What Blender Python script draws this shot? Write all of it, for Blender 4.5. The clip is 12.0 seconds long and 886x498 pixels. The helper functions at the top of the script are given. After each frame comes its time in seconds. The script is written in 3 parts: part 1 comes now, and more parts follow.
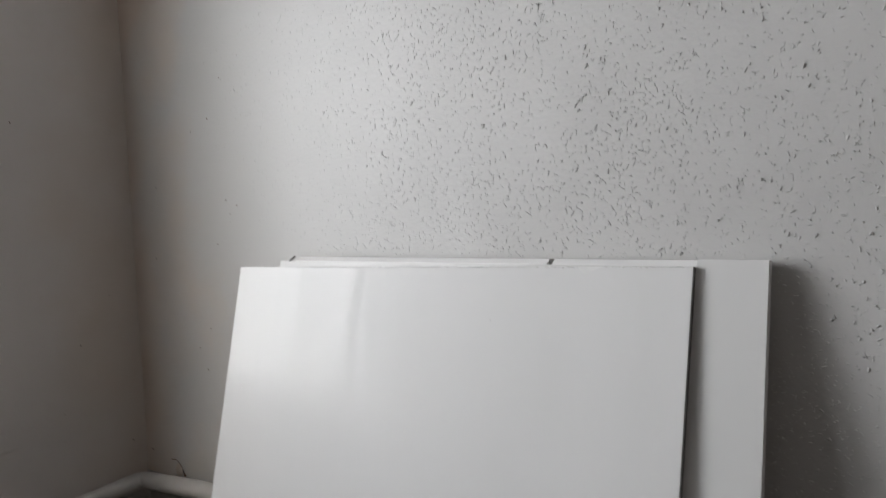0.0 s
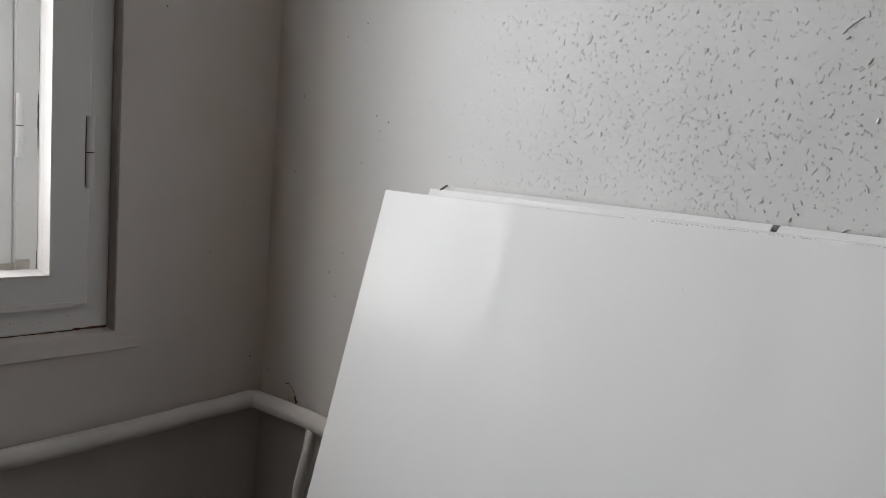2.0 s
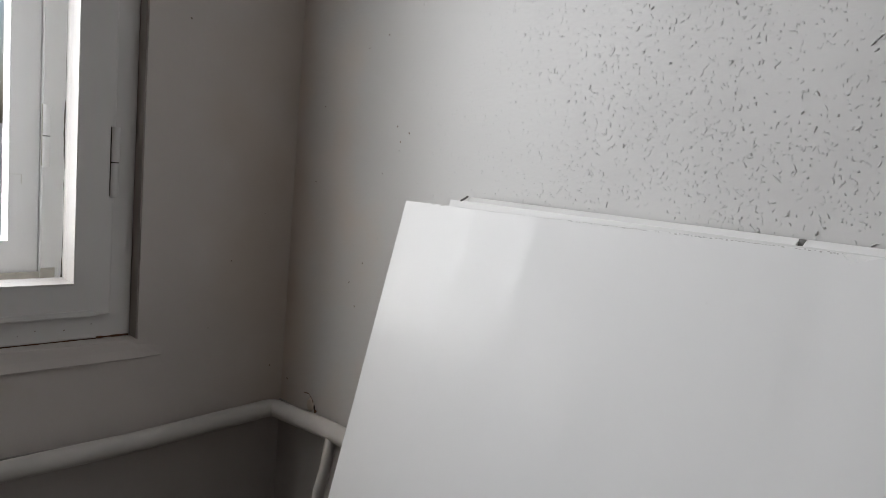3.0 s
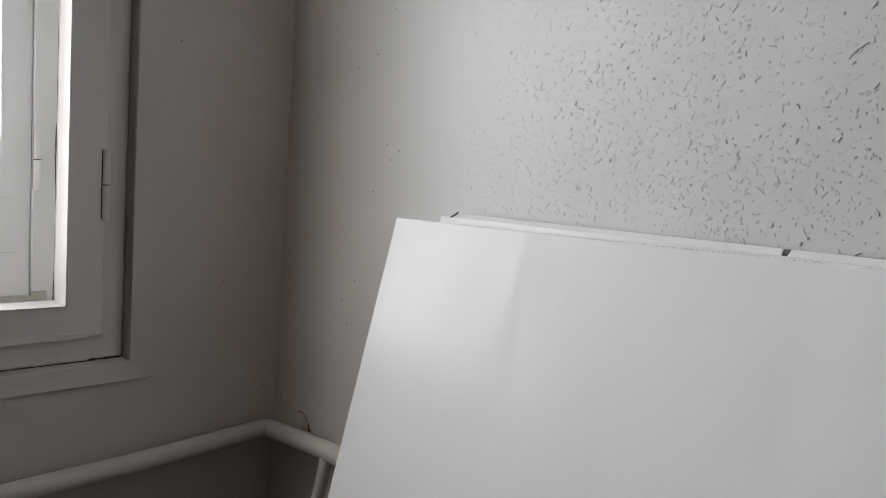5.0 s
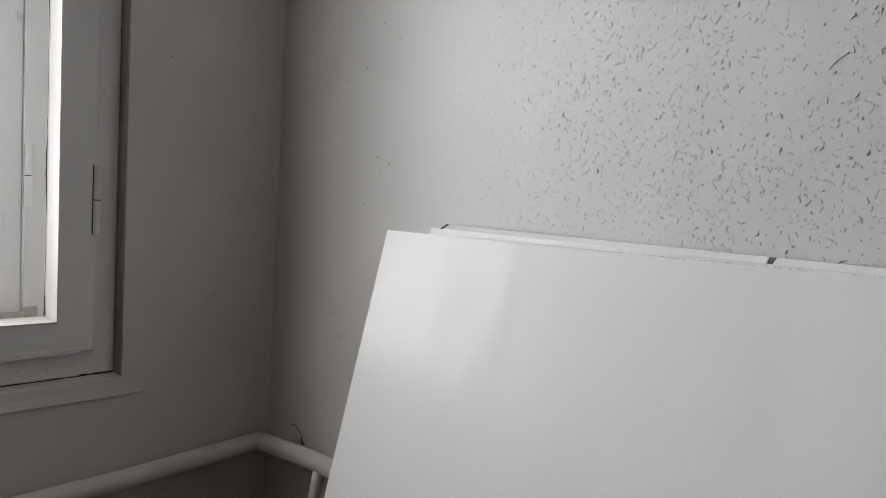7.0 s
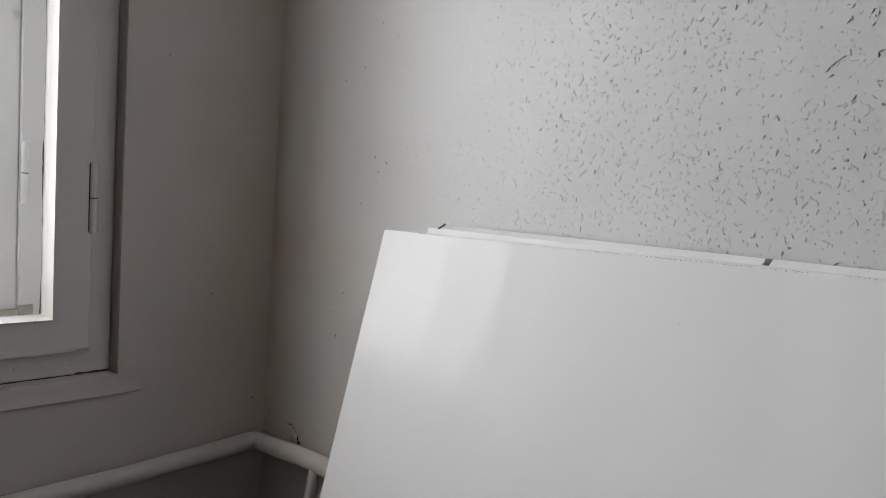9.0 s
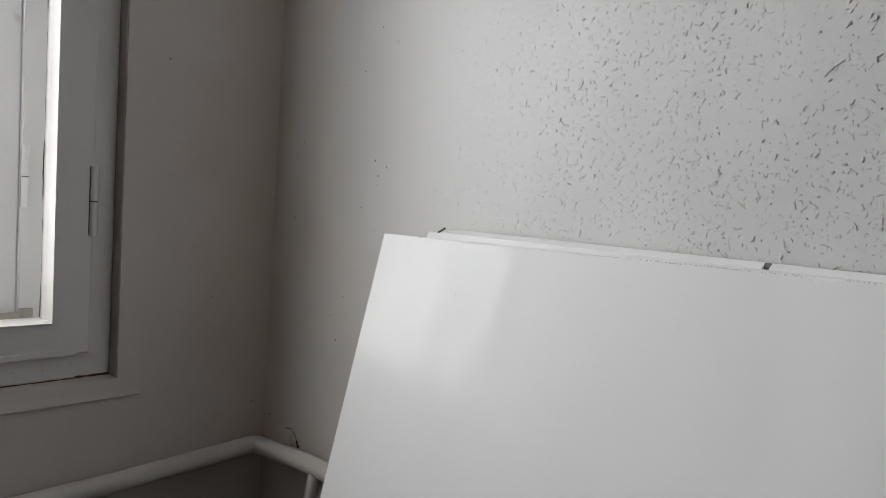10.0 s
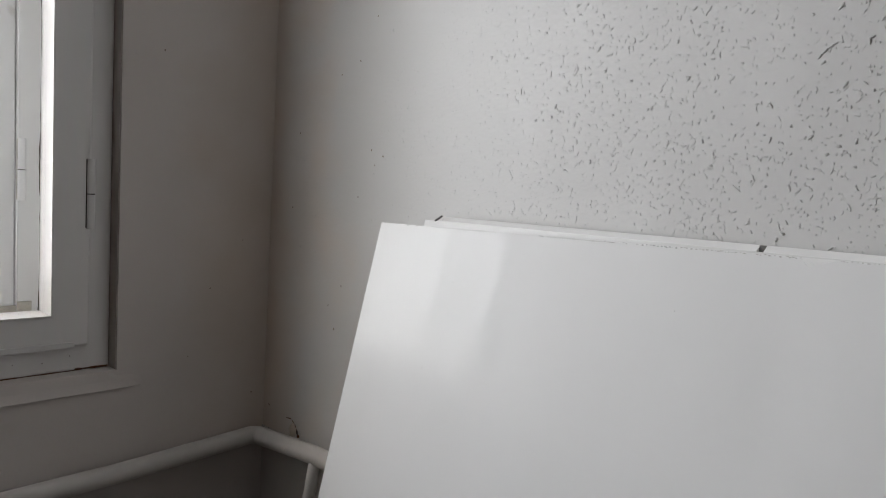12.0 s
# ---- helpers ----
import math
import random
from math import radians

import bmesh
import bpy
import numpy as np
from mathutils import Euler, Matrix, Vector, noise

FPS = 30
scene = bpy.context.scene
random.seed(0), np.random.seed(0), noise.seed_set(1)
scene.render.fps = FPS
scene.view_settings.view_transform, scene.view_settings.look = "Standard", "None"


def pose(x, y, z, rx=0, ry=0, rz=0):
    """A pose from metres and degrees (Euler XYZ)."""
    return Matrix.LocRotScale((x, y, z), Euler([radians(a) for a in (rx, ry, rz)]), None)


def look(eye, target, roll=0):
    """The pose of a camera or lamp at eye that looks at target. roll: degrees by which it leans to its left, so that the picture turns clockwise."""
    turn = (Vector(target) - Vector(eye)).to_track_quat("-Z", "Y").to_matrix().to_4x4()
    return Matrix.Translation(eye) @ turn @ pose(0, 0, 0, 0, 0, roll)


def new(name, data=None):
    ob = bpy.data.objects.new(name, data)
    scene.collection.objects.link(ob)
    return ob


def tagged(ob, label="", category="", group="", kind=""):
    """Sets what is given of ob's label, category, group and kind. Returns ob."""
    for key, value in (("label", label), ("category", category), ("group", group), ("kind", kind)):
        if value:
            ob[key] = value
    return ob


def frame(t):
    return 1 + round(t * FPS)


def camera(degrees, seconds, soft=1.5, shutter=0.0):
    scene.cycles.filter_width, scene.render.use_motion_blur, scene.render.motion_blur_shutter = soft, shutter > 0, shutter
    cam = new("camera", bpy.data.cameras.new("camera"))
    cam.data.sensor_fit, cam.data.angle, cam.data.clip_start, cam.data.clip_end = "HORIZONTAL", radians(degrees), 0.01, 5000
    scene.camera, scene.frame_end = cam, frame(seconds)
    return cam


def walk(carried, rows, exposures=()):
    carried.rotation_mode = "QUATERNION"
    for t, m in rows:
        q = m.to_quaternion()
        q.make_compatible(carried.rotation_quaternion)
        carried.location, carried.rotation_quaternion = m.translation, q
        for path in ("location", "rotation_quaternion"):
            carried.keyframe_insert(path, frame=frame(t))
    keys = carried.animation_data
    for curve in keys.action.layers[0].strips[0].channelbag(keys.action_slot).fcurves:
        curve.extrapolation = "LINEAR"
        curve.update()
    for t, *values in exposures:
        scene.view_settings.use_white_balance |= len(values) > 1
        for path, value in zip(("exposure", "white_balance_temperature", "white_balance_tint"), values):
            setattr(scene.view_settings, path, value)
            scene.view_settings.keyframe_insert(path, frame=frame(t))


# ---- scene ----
cam = camera(63.73, 12.0, soft=0.9, shutter=0.25)
PATH = [
    (0, pose(1.3622, -0.8407, 1.2897, 85.904, 2.113, 34.721)),
    (0.1, pose(1.3527, -0.8396, 1.2651, 86.246, 0.250, 34.376)),
    (0.2, pose(1.3284, -0.8212, 1.2897, 84.196, 0.207, 36.072)),
    (0.3, pose(1.3005, -0.8135, 1.2737, 84.024, -0.911, 36.539)),
    (0.4, pose(1.2704, -0.7880, 1.2763, 82.505, -1.344, 39.663)),
    (0.5, pose(1.2457, -0.7805, 1.2609, 83.548, -2.159, 41.280)),
    (1, pose(1.2222, -0.7678, 1.2456, 82.698, -3.024, 42.359)),
    (1.5, pose(1.2193, -0.7670, 1.2519, 82.494, -5.392, 44.380)),
    (2, pose(1.2160, -0.7700, 1.2498, 82.284, -5.049, 44.504)),
    (2.5, pose(1.2116, -0.7697, 1.2534, 82.524, -5.309, 45.895)),
    (4.5, pose(1.2177, -0.7731, 1.2529, 83.787, -4.648, 45.415)),
    (5, pose(1.2198, -0.7726, 1.2536, 84.228, -4.258, 45.388)),
    (5.5, pose(1.2230, -0.7711, 1.2536, 84.624, -3.947, 45.193)),
    (6, pose(1.2242, -0.7716, 1.2551, 84.822, -3.794, 45.021)),
    (6.5, pose(1.2256, -0.7713, 1.2560, 85.065, -3.615, 45.115)),
    (7, pose(1.2274, -0.7712, 1.2558, 85.105, -3.667, 44.920)),
    (9, pose(1.2271, -0.7731, 1.2561, 85.101, -3.976, 44.628)),
    (9.5, pose(1.2270, -0.7746, 1.2558, 85.245, -4.152, 44.574)),
    (10, pose(1.2278, -0.7737, 1.2553, 85.459, -4.057, 44.620)),
    (10.5, pose(1.2281, -0.7748, 1.2554, 85.653, -3.960, 44.515)),
    (11, pose(1.2300, -0.7745, 1.2558, 85.842, -3.876, 44.449)),
    (11.5, pose(1.2292, -0.7766, 1.2574, 86.463, -3.750, 44.328)),
    (12, pose(1.2315, -0.7756, 1.2490, 84.873, -3.438, 44.387)),
]
walk(cam, PATH, exposures=[(0, 0.05), (0.3, 0.05), (0.5, 0.0), (1.2, 0.0), (2.5, 0.0), (4.5, -0.06), (9.0, -0.06), (12, -0.06)])

# ---- light: overcast daylight through the window ----
world = bpy.data.worlds.new("overcast_sky")
scene.world = world
world.use_nodes = True
wn = world.node_tree
sky = wn.nodes.new("ShaderNodeTexSky")
sky.sky_type = "NISHITA"
sky.sun_disc = False
sky.sun_elevation = radians(40)
sky.sun_rotation = radians(200)
sky.air_density, sky.dust_density = 1.0, 4.0
wn.links.new(sky.outputs[0], wn.nodes["Background"].inputs[0])
wn.nodes["Background"].inputs[1].default_value = 0.15

sun_data = bpy.data.lights.new("sun", "SUN")
sun_data.energy, sun_data.angle, sun_data.color = 0.8, radians(20), (1.0, 0.97, 0.93)
sun = new("sun", sun_data)
sun.matrix_world = look((6, -4, 8), (0, 0, 0))

# opening of the window in the wall x = 0
OY0, OY1, OZ0, OZ1 = -1.683, -0.297, 0.900, 2.180
win_data = bpy.data.lights.new("window_skylight", "AREA")
win_data.shape, win_data.size, win_data.size_y = "RECTANGLE", 1.27, 1.16
win_data.energy, win_data.color = 28.5, (0.948, 0.966, 0.981)
win_data.spread = radians(122)
win_light = new("window_skylight", win_data)
win_light.matrix_world = look((-0.375, -1.08, (OZ0 + OZ1) / 2), (1, -1.08, (OZ0 + OZ1) / 2))

# the even light of the whole overcast sky over the opening
sky_data = bpy.data.lights.new("overcast_skylight", "AREA")
sky_data.shape, sky_data.size, sky_data.size_y = "RECTANGLE", 1.27, 1.37
sky_data.energy, sky_data.color = 21.5, (0.935, 0.962, 0.986)
sky_light = new("overcast_skylight", sky_data)
sky_light.matrix_world = look((-0.372, (OY0 + OY1) / 2, (OZ0 + OZ1) / 2), (1, (OY0 + OY1) / 2, (OZ0 + OZ1) / 2))


# ---- materials ----
def mat(name, color, rough=0.6, metal=0.0, var=0.08, scale=4.0, fine=60.0, bump=0.1, fine_dist=0.0006, tint=None, tint_at=0.62, stretch=(1, 1, 1), spec=0.5, broad=0.0, broad_scale=2.0, broad_stretch=(1, 1, 1)):
    """A surface with broad stains, fine grain and relief, in metres of the object's own space."""
    m = bpy.data.materials.new(name)
    m.use_nodes = True
    t = m.node_tree
    p = t.nodes["Principled BSDF"]
    p.inputs["Roughness"].default_value = rough
    p.inputs["Metallic"].default_value = metal
    p.inputs["Specular IOR Level"].default_value = spec
    tc = t.nodes.new("ShaderNodeTexCoord")
    mp = t.nodes.new("ShaderNodeMapping")
    mp.inputs["Scale"].default_value = stretch
    t.links.new(tc.outputs["Object"], mp.inputs["Vector"])
    n1 = t.nodes.new("ShaderNodeTexNoise")
    n1.inputs["Scale"].default_value, n1.inputs["Detail"].default_value = scale, 5.0
    t.links.new(mp.outputs[0], n1.inputs["Vector"])
    n2 = t.nodes.new("ShaderNodeTexNoise")
    n2.inputs["Scale"].default_value, n2.inputs["Detail"].default_value = fine, 4.0
    t.links.new(mp.outputs[0], n2.inputs["Vector"])
    ramp = t.nodes.new("ShaderNodeValToRGB")
    ramp.color_ramp.elements[0].position, ramp.color_ramp.elements[1].position = 0.3, 0.7
    ramp.color_ramp.elements[0].color = (*[c * (1 - var) for c in color], 1)
    ramp.color_ramp.elements[1].color = (*[min(1, c * (1 + var)) for c in color], 1)
    t.links.new(n1.outputs["Fac"], ramp.inputs[0])
    mix = t.nodes.new("ShaderNodeMix")
    mix.data_type, mix.blend_type = "RGBA", "MULTIPLY"
    mix.inputs["Factor"].default_value = var
    t.links.new(ramp.outputs[0], mix.inputs["A"])
    t.links.new(n2.outputs["Color"], mix.inputs["B"])
    out = mix.outputs["Result"]
    if tint:
        n3 = t.nodes.new("ShaderNodeTexNoise")
        n3.inputs["Scale"].default_value, n3.inputs["Detail"].default_value = scale * 1.7, 6.0
        t.links.new(tc.outputs["Object"], n3.inputs["Vector"])
        r3 = t.nodes.new("ShaderNodeValToRGB")
        r3.color_ramp.elements[0].position, r3.color_ramp.elements[1].position = tint_at, tint_at + 0.15
        t.links.new(n3.outputs["Fac"], r3.inputs[0])
        m3 = t.nodes.new("ShaderNodeMix")
        m3.data_type = "RGBA"
        m3.inputs["B"].default_value = (*tint, 1)
        t.links.new(r3.outputs[0], m3.inputs["Factor"])
        t.links.new(out, m3.inputs["A"])
        out = m3.outputs["Result"]
    t.links.new(out, p.inputs["Base Color"])
    b = t.nodes.new("ShaderNodeBump")
    b.inputs["Strength"].default_value, b.inputs["Distance"].default_value = bump, fine_dist
    t.links.new(n2.outputs["Fac"], b.inputs["Height"])
    last = b
    if broad:
        mb = t.nodes.new("ShaderNodeMapping")
        mb.inputs["Scale"].default_value = broad_stretch
        t.links.new(tc.outputs["Object"], mb.inputs["Vector"])
        n4 = t.nodes.new("ShaderNodeTexNoise")
        n4.inputs["Scale"].default_value, n4.inputs["Detail"].default_value = broad_scale, 2.0
        t.links.new(mb.outputs[0], n4.inputs["Vector"])
        b2 = t.nodes.new("ShaderNodeBump")
        b2.inputs["Strength"].default_value, b2.inputs["Distance"].default_value = 1.0, broad
        t.links.new(n4.outputs["Fac"], b2.inputs["Height"])
        t.links.new(b.outputs[0], b2.inputs["Normal"])
        last = b2
    t.links.new(last.outputs[0], p.inputs["Normal"])
    return m


WALLPAPER = mat("woodchip_wallpaper_paint", (0.555, 0.548, 0.541), 0.5, var=0.03, scale=2.5, fine=170, bump=0.5, fine_dist=0.0008, broad=0.005, broad_scale=5)
WALL = mat("matt_wall_paint", (0.615, 0.576, 0.553), 0.7, var=0.05, scale=3, fine=140, bump=0.3, fine_dist=0.0005, tint=(0.52, 0.47, 0.41), tint_at=0.66, broad=0.003, broad_scale=4)
CHIP = mat("dusty_painted_wood_chips", (0.555, 0.548, 0.541), 0.5, var=0.03, scale=2.5, fine=170, bump=0.1, fine_dist=0.0002)
DADO = mat("taupe_lower_wall_paint", (0.43, 0.405, 0.388), 0.7, var=0.08, scale=5, fine=120, bump=0.3)
PLAIN = mat("room_wall_paint", (0.42, 0.37, 0.335), 0.7, var=0.04, scale=2, fine=80)
DARKWALL = mat("unseen_wall_dark_brown", (0.26, 0.22, 0.19), 0.7, var=0.06, scale=2, fine=80)
# for coats added out of view, dark to swallow bounced light
BOUNCE_DARK = mat("unseen_wall_bounce_dark", (0.12, 0.095, 0.08), 0.7, var=0.08, scale=3, fine=80)
CEIL = mat("ceiling_paint", (0.82, 0.80, 0.78), 0.8, var=0.03, scale=2, fine=80)
FLOOR = mat("worn_wooden_floor", (0.07, 0.045, 0.032), 0.5, var=0.2, scale=2, fine=30, stretch=(1, 8, 1))
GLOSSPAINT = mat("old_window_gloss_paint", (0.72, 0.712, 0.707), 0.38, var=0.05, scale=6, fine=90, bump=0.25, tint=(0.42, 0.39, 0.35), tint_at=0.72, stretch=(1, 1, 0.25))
# outer parts toned near white to carry light bounced between the sashes
OUTERPAINT_LIT = mat("outer_window_paint_lit", (0.94, 0.94, 0.935), 0.42, var=0.03, scale=9, fine=90, bump=0.25, tint=(0.55, 0.52, 0.46), tint_at=0.69, stretch=(1, 1, 0.3))
PIPEPAINT = mat("heating_pipe_gloss_paint", (0.54, 0.522, 0.50), 0.35, var=0.06, scale=12, fine=70, bump=0.35, tint=(0.50, 0.46, 0.41), tint_at=0.68)
MELAMINE = mat("white_melamine_laminate", (0.742, 0.737, 0.735), 0.20, var=0.02, spec=0.17, scale=3, fine=300, bump=0.05, fine_dist=0.0002, broad=0.0030, broad_scale=4.6, broad_stretch=(3.4, 1, 0.8))
MELAMINE_BACK = mat("white_melamine_matt", (0.66, 0.655, 0.65), 0.42, var=0.02, scale=3, fine=300, bump=0.05, fine_dist=0.0002)
# lighter copy of the board's white for the bevel that faces the light
BEVEL_LIT = mat("lit_bevel_white", (0.76, 0.755, 0.75), 0.45, var=0.03, scale=30, fine=200, bump=0.2, fine_dist=0.0003)
CORE = mat("chipboard_core", (0.78, 0.778, 0.772), 0.85, var=0.05, scale=60, fine=400, bump=0.8, fine_dist=0.0012)
# shade of the board's side and notch as colour; also the broken corner
DARKEDGE = mat("dark_chip_and_edge_shade", (0.15, 0.145, 0.14), 0.8, var=0.25, scale=60, fine=300, bump=0.6)
RUST = mat("rust_stain", (0.15, 0.07, 0.035), 0.9, var=0.4, scale=90, fine=300, bump=0.6)
CRACK = mat("crack_dirt_and_shade", (0.045, 0.032, 0.025), 0.95, var=0.4, scale=120, fine=400)
OCHRE = mat("bare_plaster", (0.56, 0.48, 0.405), 0.9, var=0.1, scale=60, fine=300, bump=0.5, fine_dist=0.0006, tint=(0.40, 0.27, 0.17), tint_at=0.66)
NIBBLE = mat("grey_brown_chips", (0.56, 0.55, 0.535), 0.9, var=0.2)
SPECK = mat("brown_speck", (0.22, 0.17, 0.135), 0.9, var=0.2)
PUTTY = mat("aged_putty", (0.56, 0.53, 0.46), 0.8, var=0.15, scale=60, fine=300, bump=0.6, tint=(0.30, 0.26, 0.2), tint_at=0.64)
# brown standing for shade in the reveal and behind the back board
SHADEBROWN = mat("shade_brown", (0.36, 0.32, 0.295), 0.8, var=0.2, scale=12, fine=120, bump=0.5, stretch=(1, 1, 0.1))
CONCRETE = mat("outside_ground", (0.30, 0.30, 0.29), 0.9, var=0.2, scale=0.5, fine=4)

GLASS = bpy.data.materials.new("window_glass")
GLASS.use_nodes = True
_t = GLASS.node_tree
_t.nodes.clear()
_o = _t.nodes.new("ShaderNodeOutputMaterial")
_m = _t.nodes.new("ShaderNodeMixShader")
_a = _t.nodes.new("ShaderNodeBsdfTransparent")
_g = _t.nodes.new("ShaderNodeBsdfGlossy")
_a.inputs[0].default_value = (0.99, 0.99, 0.99, 1)
_g.inputs["Roughness"].default_value = 0.02
_m.inputs[0].default_value = 0.045
_t.links.new(_a.outputs[0], _m.inputs[1])
_t.links.new(_g.outputs[0], _m.inputs[2])
_t.links.new(_m.outputs[0], _o.inputs[0])


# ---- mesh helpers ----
def corner_stain_shade(m, color, reach):
    """Patchy yellow-brown stain next to the corner, warm shade painted in, fading out unevenly."""
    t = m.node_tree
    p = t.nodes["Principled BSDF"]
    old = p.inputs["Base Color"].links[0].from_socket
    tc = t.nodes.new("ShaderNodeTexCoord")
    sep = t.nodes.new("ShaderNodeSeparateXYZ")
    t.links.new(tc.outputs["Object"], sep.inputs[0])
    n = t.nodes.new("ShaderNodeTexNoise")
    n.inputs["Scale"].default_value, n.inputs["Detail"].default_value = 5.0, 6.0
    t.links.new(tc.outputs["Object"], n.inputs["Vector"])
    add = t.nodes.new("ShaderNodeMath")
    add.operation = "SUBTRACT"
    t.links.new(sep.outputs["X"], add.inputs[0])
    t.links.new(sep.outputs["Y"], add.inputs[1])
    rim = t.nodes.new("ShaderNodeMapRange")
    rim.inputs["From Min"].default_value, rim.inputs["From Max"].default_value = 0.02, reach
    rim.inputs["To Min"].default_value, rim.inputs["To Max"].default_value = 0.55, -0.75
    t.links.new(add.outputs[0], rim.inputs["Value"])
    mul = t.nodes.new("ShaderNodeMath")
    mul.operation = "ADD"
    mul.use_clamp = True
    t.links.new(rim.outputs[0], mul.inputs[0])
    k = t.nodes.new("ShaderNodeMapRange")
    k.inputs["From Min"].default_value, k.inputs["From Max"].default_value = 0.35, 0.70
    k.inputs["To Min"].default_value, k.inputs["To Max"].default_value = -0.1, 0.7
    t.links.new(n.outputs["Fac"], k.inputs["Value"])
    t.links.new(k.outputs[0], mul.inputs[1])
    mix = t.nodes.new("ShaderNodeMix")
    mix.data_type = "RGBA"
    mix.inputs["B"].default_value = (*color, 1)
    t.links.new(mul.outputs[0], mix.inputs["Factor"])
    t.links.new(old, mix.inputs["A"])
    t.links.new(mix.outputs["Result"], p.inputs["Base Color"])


# also puts the warm tone of the corner's shade into both wall colours
corner_stain_shade(WALLPAPER, (0.60, 0.505, 0.43), 0.36)
corner_stain_shade(WALL, (0.56, 0.495, 0.44), 0.32)


def part(name, bm, material, parent=None, label="", smooth=False):
    """Links a bmesh as one mesh object, under a thing or a part."""
    me = bpy.data.meshes.new(name)
    bmesh.ops.recalc_face_normals(bm, faces=bm.faces)
    bm.to_mesh(me)
    bm.free()
    me.materials.append(material)
    if smooth:
        me.polygons.foreach_set("use_smooth", [True] * len(me.polygons))
    ob = new(name, me)
    if parent:
        ob.parent = parent
    if label:
        ob["label"] = label
    return ob


def thing(name, label, category, group="", kind=""):
    return tagged(new(name), label, category, group, kind)


def add_box(bm, x0, x1, y0, y1, z0, z1, bevel=0.0, segments=2):
    r = bmesh.ops.create_cube(bm, size=1.0, matrix=Matrix.LocRotScale(((x0 + x1) / 2, (y0 + y1) / 2, (z0 + z1) / 2), None, (abs(x1 - x0), abs(y1 - y0), abs(z1 - z0))))
    if bevel:
        edges = {e for v in r["verts"] for e in v.link_edges}
        bmesh.ops.bevel(bm, geom=list(edges), offset=bevel, segments=segments, profile=0.5, affect="EDGES")


def box(x0, x1, y0, y1, z0, z1, bevel=0.0, segments=2):
    bm = bmesh.new()
    add_box(bm, x0, x1, y0, y1, z0, z1, bevel, segments)
    return bm


def prism(profile, a, b, place):
    """A closed profile of (p, q) swept from a to b; place(s, p, q) gives the point."""
    bm = bmesh.new()
    ends = [[bm.verts.new(place(s, p, q)) for p, q in profile] for s in (a, b)]
    n = len(profile)
    for i in range(n):
        j = (i + 1) % n
        bm.faces.new((ends[0][i], ends[0][j], ends[1][j], ends[1][i]))
    bm.faces.new(ends[0])
    bm.faces.new(list(reversed(ends[1])))
    return bm


def tube(points, radius, sides=24, wobble=0.0, caps=True):
    """A round bar along the points, its section carried along without twist."""
    bm = bmesh.new()
    pts = [Vector(p) for p in points]
    rings, side = [], None
    for i, p in enumerate(pts):
        d = (pts[min(i + 1, len(pts) - 1)] - pts[max(i - 1, 0)]).normalized()
        if side is None:
            side = d.cross(Vector((0, 0, 1)) if abs(d.z) < 0.9 else Vector((0, 1, 0)))
        side = (side - d * side.dot(d)).normalized()
        over = side.cross(d).normalized()
        loop = []
        for k in range(sides):
            a = 2 * math.pi * k / sides
            r = radius * (1 + wobble * noise.noise(Vector((i * 0.35, math.cos(a) * 1.5, math.sin(a) * 1.5))))
            loop.append(bm.verts.new(p + r * (math.cos(a) * side + math.sin(a) * over)))
        rings.append(loop)
    for r0, r1 in zip(rings, rings[1:]):
        for k in range(sides):
            bm.faces.new((r0[k], r0[(k + 1) % sides], r1[(k + 1) % sides], r1[k]))
    if caps:
        bm.faces.new(list(reversed(rings[0])))
        bm.faces.new(rings[-1])
    return bm


# ---- the room ----
RX, RY, RZ = 3.3, -3.6, 2.5
T = 0.20
TW = 0.36      # the outside wall is thicker

wall_window = thing("wall_window", "warm grey painted wall with a deep window opening", "wall", kind="structure")
part("wall_side", box(-TW, 0, OY1 + 0.0037, T, 0, RZ), WALL, wall_window)
part("wall_below_window", box(-TW, 0, OY0, OY1 + 0.0037, 0, OZ0 - 0.002), WALL, wall_window)
part("wall_above_window", box(-TW, 0, OY0, OY1 + 0.0037, OZ1, RZ), WALL, wall_window)
part("wall_far_side", box(-TW, 0, RY - T, OY0, 0, RZ), WALL, wall_window)

wall_back = tagged(part("wall_back", box(0.0, RX + T, 0, T, 0, RZ), WALLPAPER), "light grey painted woodchip wallpaper wall", "wall", kind="structure")
wall_east = tagged(part("wall_east", box(RX, RX + T, RY, 0, 0, RZ), PLAIN), "plain pale painted room wall", "wall", kind="structure")
# wall out of view, toned dark so that less light comes back
wall_south = tagged(part("wall_south", box(0, RX + T, RY - T, RY, 0, RZ), DARKWALL), "unseen room wall, toned dark brown to cut bounced light", "wall", kind="structure")
floor = tagged(part("floor", box(-TW, RX + T, RY - T, T, -0.12, 0), FLOOR), "worn brown wooden floor", "floor", kind="structure")
ceiling = tagged(part("ceiling", box(-TW, RX + T, RY - T, T, RZ, RZ + 0.15), CEIL), "plain white painted ceiling", "ceiling", kind="structure")
ground = tagged(part("ground", box(-900, 900, -900, 900, -3.3, -3.2), CONCRETE), "grey ground outside the building", "ground", kind="structure")


# the two lower strips of darker paint, each a thin coat on its wall
LOW = 0.730
tagged(part("lower_wall_coat", box(0.0, 0.003, -1.9, -0.0032, 0.0, LOW), DADO), "taupe painted lower part of the wall", "wall", kind="structure")
# next two: unseen, added dark to cut light bounced onto the window wall
tagged(part("lower_wall_coat", box(RX - 0.003, RX, RY + 0.0032, 0.0, 0.0, 1.1), BOUNCE_DARK), "unseen dark brown coat added to cut light bounced low down", "wall", kind="structure")
